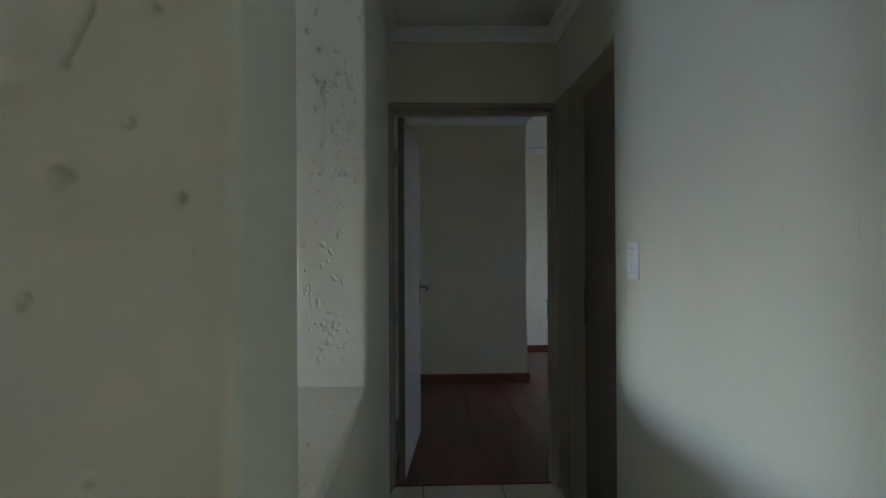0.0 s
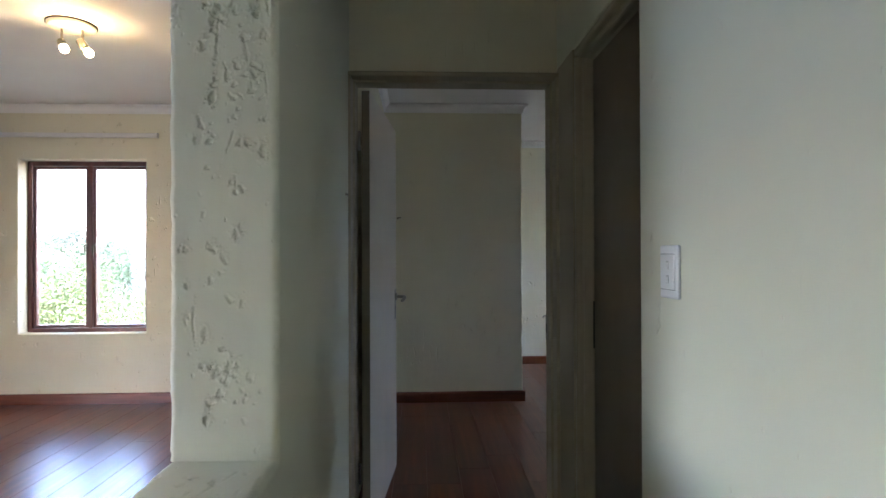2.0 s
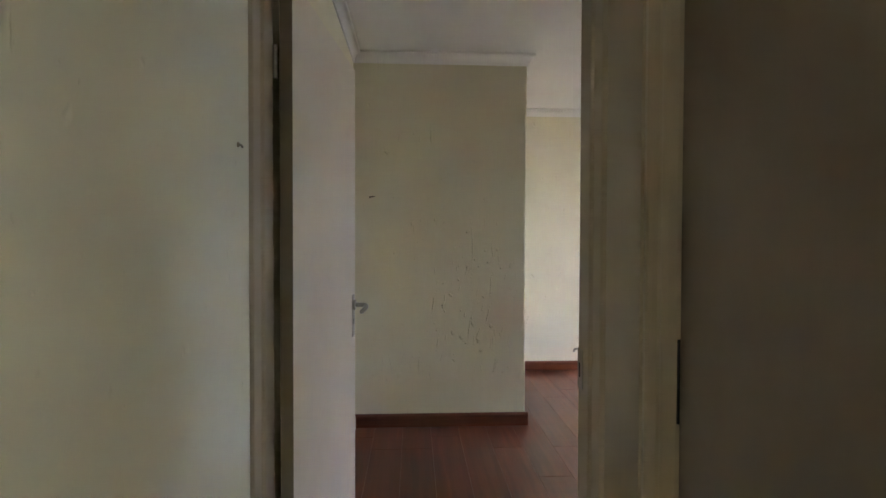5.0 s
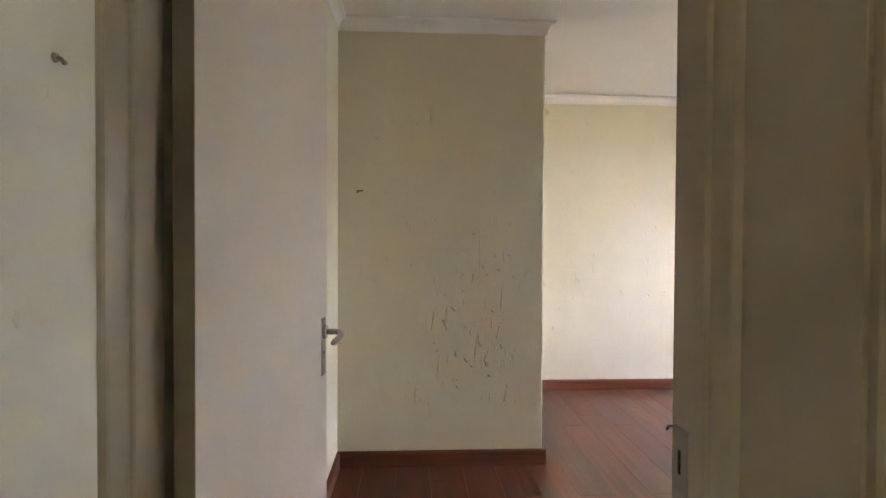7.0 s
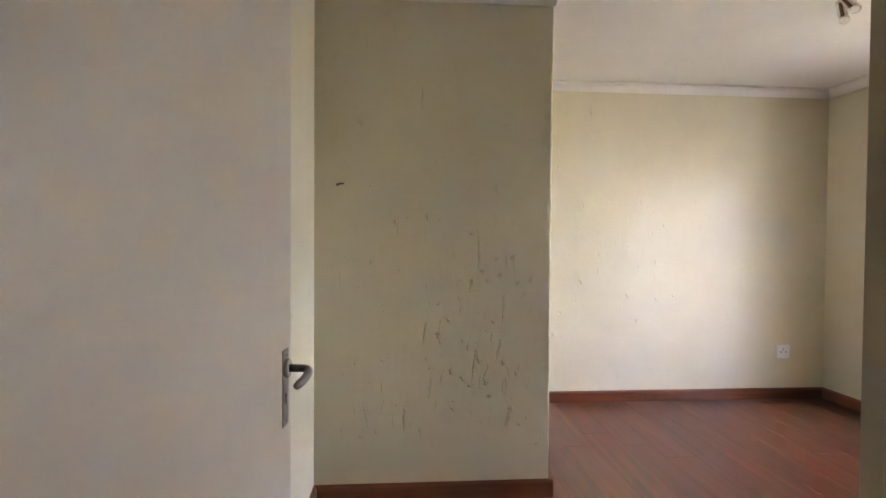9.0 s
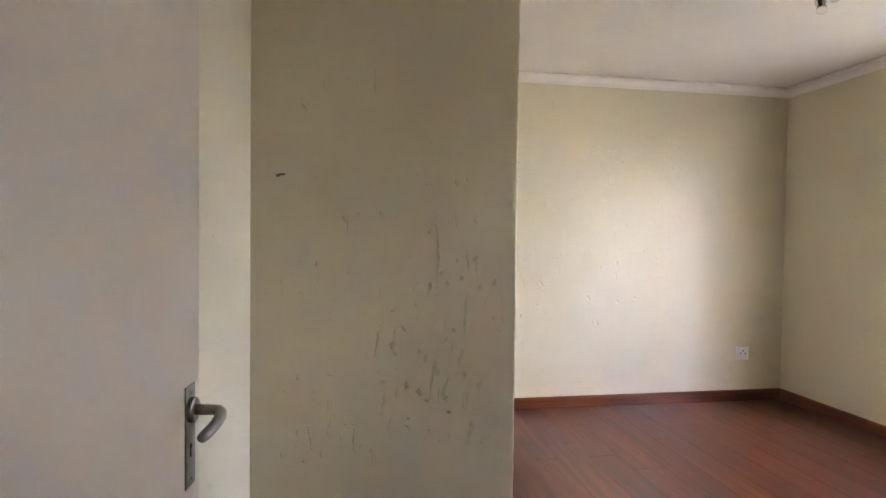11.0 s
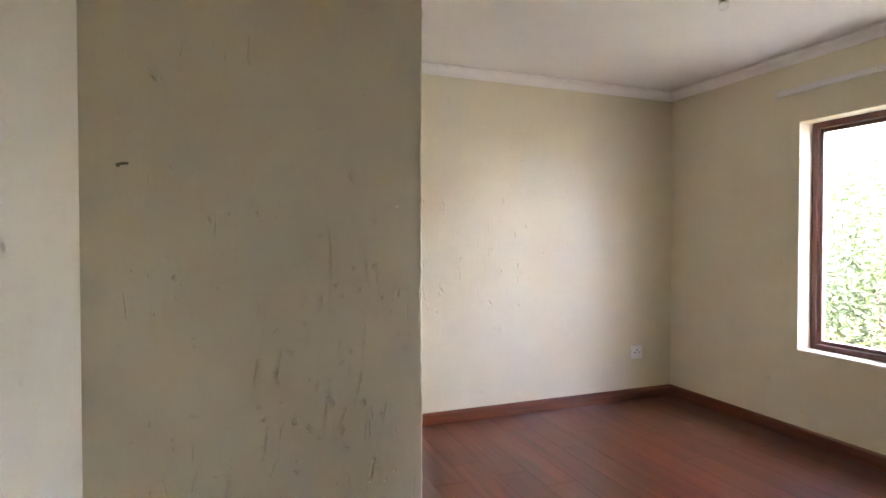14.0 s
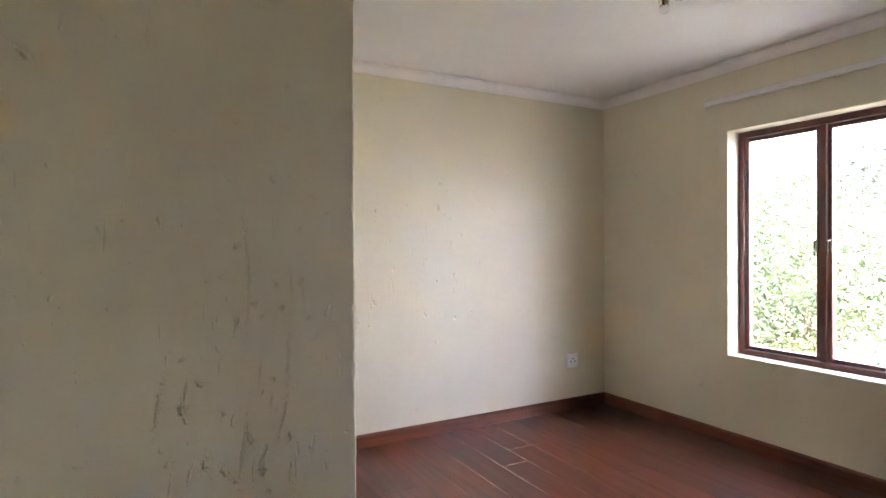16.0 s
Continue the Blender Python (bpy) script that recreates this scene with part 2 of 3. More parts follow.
def tube(points, radii, sides=12, bm=None):
    """A round bar along points, capped."""
    bm = bm or bmesh.new()
    points = [Vector(p) for p in points]
    rings, side = [], None
    for i, p in enumerate(points):
        d = (points[min(i + 1, len(points) - 1)] - points[max(i - 1, 0)]).normalized()
        if side is None:
            side = d.orthogonal().normalized()
        side = (side - d * side.dot(d)).normalized()
        up = d.cross(side)
        r = radii[i] if isinstance(radii, (list, tuple)) else radii
        rings.append([bm.verts.new(p + side * (r * math.cos(k * math.tau / sides)) + up * (r * math.sin(k * math.tau / sides))) for k in range(sides)])
    for a, b in zip(rings, rings[1:]):
        for k in range(sides):
            bm.faces.new((a[k], a[(k + 1) % sides], b[(k + 1) % sides], b[k]))
    bm.faces.new(rings[0][::-1])
    bm.faces.new(rings[-1])
    return bm


def sweep(profile, start, end, out, up=(0, 0, 1), cap=True, bm=None):
    """Sweeps a closed profile of (out, up) pairs from start to end."""
    bm = bm or bmesh.new()
    o, u = Vector(out), Vector(up)
    a = [bm.verts.new(Vector(start) + o * p + u * q) for p, q in profile]
    b = [bm.verts.new(Vector(end) + o * p + u * q) for p, q in profile]
    n = len(profile)
    for i in range(n):
        bm.faces.new((a[i], a[(i + 1) % n], b[(i + 1) % n], b[i]))
    if cap:
        bm.faces.new(a[::-1])
        bm.faces.new(b)
    bmesh.ops.recalc_face_normals(bm, faces=bm.faces)
    return bm


def slab(name, u0, u1, v0, v1, at, place, holes, material, label, category, bevel=0.006):
    """A plate over u, v with holes through it; place turns (u, v, depth) into the world."""
    us = sorted({u0, u1, *[min(max(c, u0), u1) for h in holes for c in h[:2]]})
    vs = sorted({v0, v1, *[min(max(c, v0), v1) for h in holes for c in h[2:]]})

    def solid(i, j):
        if not (0 <= i < len(us) - 1 and 0 <= j < len(vs) - 1):
            return False
        u, v = (us[i] + us[i + 1]) / 2, (vs[j] + vs[j + 1]) / 2
        return not any(h[0] < u < h[1] and h[2] < v < h[3] for h in holes)

    bm = bmesh.new()
    a, b = at

    def quad(*pts):
        bm.faces.new([bm.verts.new(place(*p)) for p in pts])

    for i in range(len(us) - 1):
        for j in range(len(vs) - 1):
            if not solid(i, j):
                continue
            p, q, r, s = us[i], us[i + 1], vs[j], vs[j + 1]
            quad((p, r, a), (q, r, a), (q, s, a), (p, s, a))
            quad((p, r, b), (p, s, b), (q, s, b), (q, r, b))
            for (di, dj), e in (((-1, 0), ((p, r), (p, s))), ((1, 0), ((q, r), (q, s))), ((0, -1), ((p, r), (q, r))), ((0, 1), ((p, s), (q, s)))):
                if not solid(i + di, j + dj):
                    quad((*e[0], a), (*e[1], a), (*e[1], b), (*e[0], b))
    bmesh.ops.remove_doubles(bm, verts=bm.verts, dist=1e-5)
    bmesh.ops.recalc_face_normals(bm, faces=bm.faces)
    flat = [e for e in bm.edges if len(e.link_faces) == 2 and e.calc_face_angle(0) < 0.01]
    bmesh.ops.dissolve_edges(bm, edges=flat, use_verts=False)
    sharp = [e for e in bm.edges if len(e.link_faces) == 2 and e.calc_face_angle(0) > 1]
    if bevel:
        bmesh.ops.bevel(bm, geom=sharp, offset=bevel, segments=3, affect="EDGES", profile=0.5)
    ob = new(name, mesh_of(bm, name, material))
    return tagged(ob, label, category, kind="structure")


def XZ(u, v, d):
    return (u, d, v)


def YZ(u, v, d):
    return (d, u, v)


def XY(u, v, d):
    return (u, v, d)


# ---- walls ----
TOP = CEIL + 0.10
CREAM = "cream painted hand-floated plaster wall, pitted and scratched"
slab("wall_hatch", PIER0, DW0 + 0.03, LOW, TOP, (LX0, LX1), YZ, [(HATCH0, HATCH1 + SKIN, SILL - SKIN, LINTEL)], M_SMOOTH,
     "thick pitted cream plaster wall with an open serving hatch and ledge", "wall", 0.011)
slab("wall_pier", LX0 - 0.16, LX0 + 0.02, LOW, TOP, (PIER0 - 0.003, HATCH0 - 0.02), XZ, [], M_WALL, "cream plaster return of the pier", "wall", 0.003)
slab("wall_passage", BACK - 0.1, DW0 + 0.03, LOW, TOP, (RX, RX + 0.13), YZ, [(SD0, SD1 + 0.055, -1, DH + 0.055)], M_SMOOTH,
     "smooth pale plaster passage wall with a cupboard doorway", "wall", 0.012)
slab("wall_door", LX0, BX1 + 0.1, LOW, TOP, (DW0, DW1), XZ, [(DX0 - 0.05, DX1 + 0.05, -1, DH + 0.05)], M_WALL,
     "cream plaster wall around the bedroom doorway", "wall", 0.0)
slab("wall_party", DW1 - 0.01, BY + 0.1, LOW, TOP, (LX0, BX0), YZ, [], M_WALL, CREAM, "wall", 0.0)
slab("wall_recess", BX0 - 0.05, BUMPX, LOW, TOP, (BUMPY + SKIN, BY + 0.1), XZ, [], M_WALL,
     "projecting olive-cream plaster wall full of pits and trowel scratches", "wall", 0.007)
slab("wall_north", LX0 - 0.1, BX1 + OUT, LOW, TOP, (BY + SKIN, BY + OUT), XZ, [], M_WALL, CREAM, "wall", 0.0)
slab("wall_east", DW0 - 0.8, BY + 0.1, LOW, TOP, (BX1, BX1 + OUT), YZ, [(W2Y0, W2Y1, WZ0, WZ1)], M_WALL,
     "cream plaster outer wall with a deep window reveal", "wall", 0.008)
slab("wall_living", LIVX - OUT, LX0 + 0.05, LOW, TOP, (LIVY, LIVY + OUT), XZ, [(W1X0, W1X1, WZ0, WZ1)], M_BUMP,
     "cream plaster living room wall with a deep window reveal", "wall", 0.008)
# Out of view; its opening is added to let light reach the hatch.
slab("wall_west", BACK - 0.1, LIVY + 0.1, LOW, TOP, (LIVX - OUT, LIVX), YZ, [(-0.10, 1.50, 0.60, 1.72)], M_WALL, CREAM, "wall", 0.008)
slab("wall_south", LIVX - OUT, RX + 0.1, LOW, TOP, (BACK - OUT, BACK), XZ, [], M_WALL, CREAM, "wall", 0.008)
slab("wall_cupboard", SD0 - 0.3, DW0 + 0.05, LOW, TOP, (RX + 0.55, RX + 0.65), YZ, [], M_WALL, "plain plaster wall closing the cupboard", "wall", 0.0)
slab("wall_cupboard_side", RX + 0.05, RX + 0.6, LOW, TOP, (SD0 - 0.3, SD0 - 0.2), XZ, [], M_WALL, "plain plaster wall closing the cupboard side", "wall", 0.0)
slab("wall_bedroom_south", RX + 0.6, BX1 + OUT, LOW, TOP, (DW0 - 0.75, DW0 - 0.65), XZ, [], M_WALL, "plain plaster wall closing the house", "wall", 0.0)

slab("ceiling", LIVX - 0.1, BX1 + 0.1, BACK - 0.1, BY + 0.1, (CEIL, CEIL + 0.12), XY, [], M_CEIL, "smooth white painted ceiling", "ceiling", 0.0)
slab("ceiling_passage", LX1 - 0.02, RX + 0.02, PIER0 + 0.02, DW0 + 0.02, (PCEIL, PCEIL + 0.09 + 0.02), XY, [], M_CEIL, "lower white painted passage ceiling", "ceiling", 0.0)
# Unseen roof; the east eave is widened to hold sky light off the bedroom.
slab("roof", LIVX - 0.75, BX1 + 1.40, BACK - 0.75, BY + 0.75, (CEIL + 0.16, CEIL + 0.32), XY, [], M_ROOF, "unseen brown roof, its wide eaves added to cut sky light at the windows", "roof", 0.0)
slab("outer_wall", LIVX - 0.3, BX1 + 0.3, BACK - 0.3, BY + 0.3, (GROUND, LOW - 0.04), XY, [], M_STONE, "rendered lower storey of the house", "wall", 0.0)
slab("ground", -400, 400, -400, 400, (GROUND - 1, GROUND), XY, [], M_GRASS, "rough green lawn running to the horizon", "ground", 0.0)


# ---- plaster coats with real dents, blow holes and trowel scratches ----
def value_noise(u, v, size, seed):
    """Smooth noise from -1 to 1 over arrays u, v in metres."""
    g = np.random.default_rng(seed).uniform(-1, 1, (64, 64))
    a, b = u / size, v / size
    i, j = np.floor(a).astype(int), np.floor(b).astype(int)
    p, q = a - i, b - j
    p, q = p * p * (3 - 2 * p), q * q * (3 - 2 * q)
    at = lambda m, n: g[m % 64, n % 64]
    return (at(i, j) * (1 - p) + at(i + 1, j) * p) * (1 - q) + (at(i, j + 1) * (1 - p) + at(i + 1, j + 1) * p) * q


def dent(u, v, r, long=1.0, lean=0.0, depth=0.003, bend=0.0):
    return (u, v, r, r * long, lean, depth, bend)


def scatter(seed, count, width, height, spots, big=0.010, scratch=0.25, deep=1.0):
    """Random dents gathered round spots of (u, v, spread u, spread v)."""
    r = random.Random(seed)
    marks = []
    while len(marks) < count:
        cu, cv, su, sv = r.choice(spots)
        u, v = r.gauss(cu, su), r.gauss(cv, sv)
        if not (0 < u < width and 0 < v < height):
            continue
        if r.random() < scratch:
            marks.append(dent(u, v, r.uniform(0.0025, 0.0042), r.uniform(4, 18), r.gauss(0.08, 0.14), deep * r.uniform(0.0025, 0.005), r.uniform(-0.2, 0.2)))
        else:
            k = big * r.uniform(0.3, 1.0) ** 1.4
            marks.append(dent(u, v, k, r.uniform(0.7, 2.4), r.gauss(0.0, 0.35), deep * min(0.0078, k * r.uniform(0.6, 1.1))))
    return marks


def coat(name, wall, origin, du, dv, width, height, step, marks, seed, material, label, free=(0, 0, 0, 0), edge=0.009):
    """A plaster face as a fine grid, hollowed by marks. free: which of its edges (u low, u high, v low, v high) round off."""
    nu, nv = int(width / step) + 1, int(height / step) + 1
    u, v = np.meshgrid(np.linspace(0, width, nu), np.linspace(0, height, nv))
    h = 0.0007 * value_noise(u, v, 0.16, seed) + 0.00022 * value_noise(u, v, 0.031, seed + 1) + 0.0003 * value_noise(u, v * 0.25, 0.02, seed + 2)
    rough = 0.6 * value_noise(u, v, 0.006, seed + 3) + 0.4 * value_noise(u, v, 0.0031, seed + 6)
    for cu, cv, ru, rv, lean, depth, bend in marks:
        m = 2.2 * max(ru, rv)
        i0, i1 = np.searchsorted(u[0], (cu - m, cu + m))
        j0, j1 = np.searchsorted(v[:, 0], (cv - m, cv + m))
        if i1 - i0 < 2 or j1 - j0 < 2:
            continue
        a, b = u[j0:j1, i0:i1] - cu, v[j0:j1, i0:i1] - cv
        a, b = a * math.cos(lean) - b * math.sin(lean), a * math.sin(lean) + b * math.cos(lean)
        a = a + bend * b * b / max(rv, 1e-4) * 0.4
        d = np.sqrt((a / ru) ** 2 + (b / rv) ** 2) * (1 + 0.75 * rough[j0:j1, i0:i1])
        h[j0:j1, i0:i1] += -depth * np.clip(1 - d ** 3, 0, 1) + depth * 0.22 * np.exp(-((d - 1.3) / 0.28) ** 2)
    wave = 0.0022 * value_noise(u + 9, v, 0.05, seed + 4) + 0.0012 * value_noise(u, v, 0.012, seed + 5)
    for on, d in zip(free, (u, width - u, v, height - v)):
        if on:
            x = np.clip(1 - (d + wave) / edge, 0, 1)
            h -= (SKIN + 0.003) * (1 - np.sqrt(1 - x * x))
    o, eu, ev = Vector(origin), Vector(du), Vector(dv)
    n = eu.cross(ev)
    co = np.array(o)[None, None] + u[..., None] * np.array(eu) + v[..., None] * np.array(ev) + h[..., None] * np.array(n)
    k = np.arange(nu * nv).reshape(nv, nu)
    quads = np.stack([k[:-1, :-1], k[:-1, 1:], k[1:, 1:], k[1:, :-1]], -1).reshape(-1, 4)
    me = bpy.data.meshes.new(name)
    me.from_pydata(co.reshape(-1, 3).tolist(), [], quads.tolist())
    for p in me.polygons:
        p.use_smooth = True
    me.materials.append(material)
    ob = new(name, me)
    ob.parent = bpy.data.objects[wall]
    return tagged(ob, label)


RW, RH = BUMPX - BX0, CEIL - 0.12
marks = scatter(21, 120, RW, RH, [(0.95, 1.15, 0.14, 0.45), (0.85, 0.75, 0.2, 0.22), (0.6, 0.5, 0.3, 0.2), (0.6, 1.2, 0.35, 0.6)], 0.0085, 0.28)
marks += [dent(0.56, 1.38, 0.0063, 2.56, -0.15, 0.0054), dent(0.822, 1.20, 0.0035, 51.2, -0.02, 0.0047, 0.15), dent(0.55, 0.80, 0.0052, 12, 0.16, 0.0061), dent(0.63, 0.84, 0.0037, 16, 0.14, 0.0036),
          dent(0.80, 0.62, 0.0040, 24, 0.12, 0.0047), dent(0.95, 0.93, 0.0044, 20.8, 0.05, 0.0054), dent(0.93, 0.72, 0.0045, 16, 0.25, 0.0054), dent(0.45, 0.36, 0.0063, 9.6, 0.05, 0.0072), dent(0.98, 0.37, 0.0063, 8, 0.2, 0.0072),
          dent(0.34, 0.66, 0.0125, 0.35, 0.2, 0.0040), dent(0.99, 1.36, 0.0044, 3.2, 0, 0.0054), dent(0.93, 1.09, 0.0088, 1, 0, 0.0076), dent(1.02, 1.05, 0.0075, 1.1, 0, 0.0072)]
coat("plaster_coat", "wall_recess", (BX0, BUMPY, 0.05), (1, 0, 0), (0, 0, 1), RW, RH, 0.0031, marks, 31, M_WALL, "olive-cream plaster coat full of pits and trowel scratches", (0, 1, 0, 0))
NW = BX1 - BUMPX
marks = scatter(22, 90, NW, RH, [(0.9, 1.1, 0.5, 0.3), (1.2, 1.25, 0.4, 0.2), (0.7, 0.8, 0.4, 0.3), (1.3, 1.6, 0.6, 0.5)], 0.0115, 0.34, 1.5)
coat("plaster_coat", "wall_north", (BUMPX, BY, 0.05), (1, 0, 0), (0, 0, 1), NW, RH, 0.0048, marks, 41, M_WALL, "cream plaster coat, pitted and scratched")
JW, JH = LX1 - LX0, LINTEL - SILL
marks = scatter(23, 150, JW, JH, [(0.13, 0.72, 0.07, 0.14), (0.15, 0.95, 0.06, 0.08), (0.09, 0.45, 0.05, 0.2), (0.15, 0.16, 0.06, 0.07), (0.11, 0.7, 0.09, 0.45)], 0.0085, 0.06, 0.62)
coat("plaster_coat", "wall_hatch", (LX0, HATCH1, SILL), (1, 0, 0), (0, 0, 1), JW, JH, 0.0022, marks, 51, M_SMOOTH, "heavily pitted cream plaster of the hatch jamb", (1, 1, 0, 0), 0.014)
marks = scatter(24, 120, JW, HATCH1 - HATCH0, [(0.12, 0.3, 0.07, 0.2), (0.1, 0.7, 0.08, 0.2)], 0.009, 0.2, 0.5)
coat("plaster_coat", "wall_hatch", (LX0, HATCH0, SILL), (1, 0, 0), (0, 1, 0), JW, HATCH1 - HATCH0, 0.0036, marks, 61, M_SMOOTH, "rough trowelled cream plaster ledge", (1, 1, 0, 0), 0.014)
PX0 = LX0 - 0.16
marks = scatter(25, 14, LX1 - PX0, 2.4, [(0.25, 1.3, 0.12, 0.5), (0.2, 0.9, 0.1, 0.4)], 0.007, 0.2)
marks += [dent(0.223, 1.349, 0.0085, 1.3, 0.2, 0.0085), dent(0.336, 1.328, 0.0055, 1, 0, 0.0076), dent(0.287, 1.40, 0.004, 1.2, 0, 0.0057), dent(0.245, 1.49, 0.005, 8, 0.42, 0.0057), dent(0.25, 1.06, 0.007, 1, 0, 0.0038), dent(0.31, 1.51, 0.007, 0.8, 0.5, 0.0076)]
coat("plaster_coat", "wall_hatch", (PX0, PIER0 - 0.003 - SKIN, 0.0), (1, 0, 0), (0, 0, 1), LX1 - PX0 - 0.004, CEIL - 0.09, 0.0036, marks, 71, M_WALL, "cream plaster end of the pier with a few blow holes", (0, 1, 0, 0), 0.012)

# ---- cornices: a hollow curve between wall and ceiling ----
CORN = [(-0.004, 0.0), (0.006, 0.0), (0.008, 0.006)] + [(0.008 + 0.036 * (1 - math.cos(a)), 0.006 + 0.050 * math.sin(a)) for a in [k * math.pi / 12 for k in range(1, 7)]] + [(0.050, 0.060), (0.050, 0.074), (-0.004, 0.074)]


def cornice(name, start, end, out, low, mitre=(0, 0)):
    """mitre: how far the two ends run on with the profile's depth, 1 round an outer corner."""
    bm = sweep(CORN, (*start, low), (*end, low), out)
    bm.verts.ensure_lookup_table()
    along = (Vector(end) - Vector(start)).normalized().to_3d()
    for k, v in enumerate(bm.verts):
        v.co += along * CORN[k % len(CORN)][0] * (-mitre[0] if k < len(CORN) else mitre[1])
    ob = new(name, mesh_of(bm, name, M_CORN))
    tagged(ob, "white plaster cove cornice along the ceiling", "cornice", kind="structure")


CB = CEIL - 0.072
cornice("cornice_bedroom_north", (BUMPX, BY), (BX1, BY), (0, -1, 0), CB)
cornice("cornice_bedroom_east", (BX1, DW1), (BX1, BY), (-1, 0, 0), CB)
cornice("cornice_bedroom_west", (BX0, DW1), (BX0, BUMPY), (1, 0, 0), CB)
cornice("cornice_recess_south", (BX0, BUMPY), (BUMPX, BUMPY), (0, -1, 0), CB, (0, 1))
cornice("cornice_recess_east", (BUMPX, BUMPY), (BUMPX, BY), (1, 0, 0), CB, (1, 0))
cornice("cornice_bedroom_south", (BX0, DW1), (BX1, DW1), (0, 1, 0), CB)
cornice("cornice_living_north", (LIVX, LIVY), (LX0, LIVY), (0, -1, 0), CB)
cornice("cornice_living_west", (LIVX, BACK), (LIVX, LIVY), (1, 0, 0), CB)
cornice("cornice_living_east", (LX0, PIER0), (LX0, LIVY), (-1, 0, 0), CB)
cornice("cornice_passage_end", (LX1, DW0), (RX, DW0), (0, -1, 0), PCEIL - 0.072)
cornice("cornice_passage_right", (RX, PIER0), (RX, DW0), (-1, 0, 0), PCEIL - 0.072)
cornice("cornice_passage_left", (LX1, PIER0), (LX1, DW0), (1, 0, 0), PCEIL - 0.072)

# ---- skirting boards: stained wood, rounded on top ----
SKIRT = [(0.0, 0.0), (0.018, 0.0), (0.018, 0.070), (0.0165, 0.079), (0.012, 0.085), (0.006, 0.089), (0.0, 0.090)]


def skirting(name, start, end, out):
    along_x = abs(end[0] - start[0]) > abs(end[1] - start[1])
    bm = sweep(SKIRT, (*start, 0), (*end, 0), out)
    ob = new(name, mesh_of(bm, name, M_SKX if along_x else M_SKY))
    tagged(ob, "glossy red-brown stained wooden skirting board", "skirting", kind="structure")


skirting("baseboard_north", (BUMPX, BY), (BX1, BY), (0, -1, 0))
skirting("baseboard_east", (BX1, DW1), (BX1, BY), (-1, 0, 0))
skirting("baseboard_west", (BX0, DW1 + 0.02), (BX0, BUMPY), (1, 0, 0))
skirting("baseboard_recess", (BX0, BUMPY), (BUMPX + 0.018, BUMPY), (0, -1, 0))
skirting("baseboard_recess_side", (BUMPX, BUMPY - 0.018), (BUMPX, BY), (1, 0, 0))
skirting("baseboard_living_north", (LIVX, LIVY), (LX0, LIVY), (0, -1, 0))
skirting("baseboard_living_west", (LIVX, BACK), (LIVX, LIVY), (1, 0, 0))
skirting("baseboard_living_east", (LX0, PIER0), (LX0, LIVY), (-1, 0, 0))

# ---- doorway: pressed steel frame, stepped and rounded ----
LIP = [(-0.03, 0.006), (0.0, 0.006), (0.0, -0.010), (0.003, -0.015), (0.009, -0.016), (0.020, -0.016), (0.025, -0.012), (0.027, -0.004),
       (0.028, 0.006), (0.033, 0.010), (0.039, 0.011), (0.043, 0.014), (0.046, 0.022), (0.048, 0.040), (0.052, 0.046), (0.056, 0.052), (0.057, 0.060),
       (0.057, 0.094), (0.054, 0.097), (0.040, 0.097), (0.040, 0.134), (-0.03, 0.134)]
STEPPED = [(-0.03, 0.006), (0.0, 0.006), (0.0, -0.043), (0.002, -0.045), (0.005, -0.046), (0.013, -0.042), (0.017, -0.039), (0.0185, -0.034),
           (0.023, 0.004), (0.0245, 0.008), (0.029, 0.010), (0.0315, 0.013), (0.0325, 0.020), (0.035, 0.080), (0.035, 0.088), (0.033, 0.092), (0.020, 0.092), (0.020, 0.134), (-0.03, 0.134)]


def door_frame(name, place_l, place_r, height, along, into, depth, label, profile, face):
    """Two jambs and a head. place_l and place_r: outer corners; along: from left to right; into: away from the passage."""
    f = thing(name, Matrix.Identity(4), label, "door frame", kind="structure")
    al, inn = Vector(along), Vector(into)
    prof = [(w, min(d, depth)) for w, d in profile]
    part("jamb", sweep(prof, (*place_l, -0.02), (*place_l, height + 0.02), al, inn), M_FRAME, f)
    part("jamb", sweep(prof, (*place_r, -0.02), (*place_r, height + 0.02), -al, inn), M_FRAME, f)
    part("head", sweep(prof, (*place_l, height + face), (*place_r, height + face), (0, 0, -1), inn), M_FRAME, f)
    return f


main_frame = door_frame("door_frame", (DX0 - FW, DW0), (DX1 + FW, DW0), DH, (1, 0, 0), (0, 1, 0), 0.134, "beige enamelled pressed-steel door frame, worn, around the bedroom doorway", STEPPED, FW)
bm = box(DX1 - 0.0015, DX1 + 0.004, DW0 + 0.05, DW0 + 0.094, 0.895, 1.005, 0.001)
strike = part("strike_plate", bm, M_STEEL, main_frame, "bent worn steel strike plate")
part("latch_hole", box(DX1 - 0.0025, DX1, DW0 + 0.070, DW0 + 0.078, 0.925, 0.965), M_BLACK, strike)
part("strike_lip", tube([(DX1 - 0.002, DW0 + 0.094, 1.00), (DX1 - 0.008, DW0 + 0.10, 0.998), (DX1 - 0.010, DW0 + 0.104, 0.99)], 0.003, 8), M_STEEL, strike)
for z in (0.25, 1.75):
    part("hinge", tube([(DX0 + 0.004, DW0 + 0.100, z), (DX0 + 0.004, DW0 + 0.100, z + 0.09)], 0.007, 10), M_STEEL, main_frame, "painted steel butt hinge")

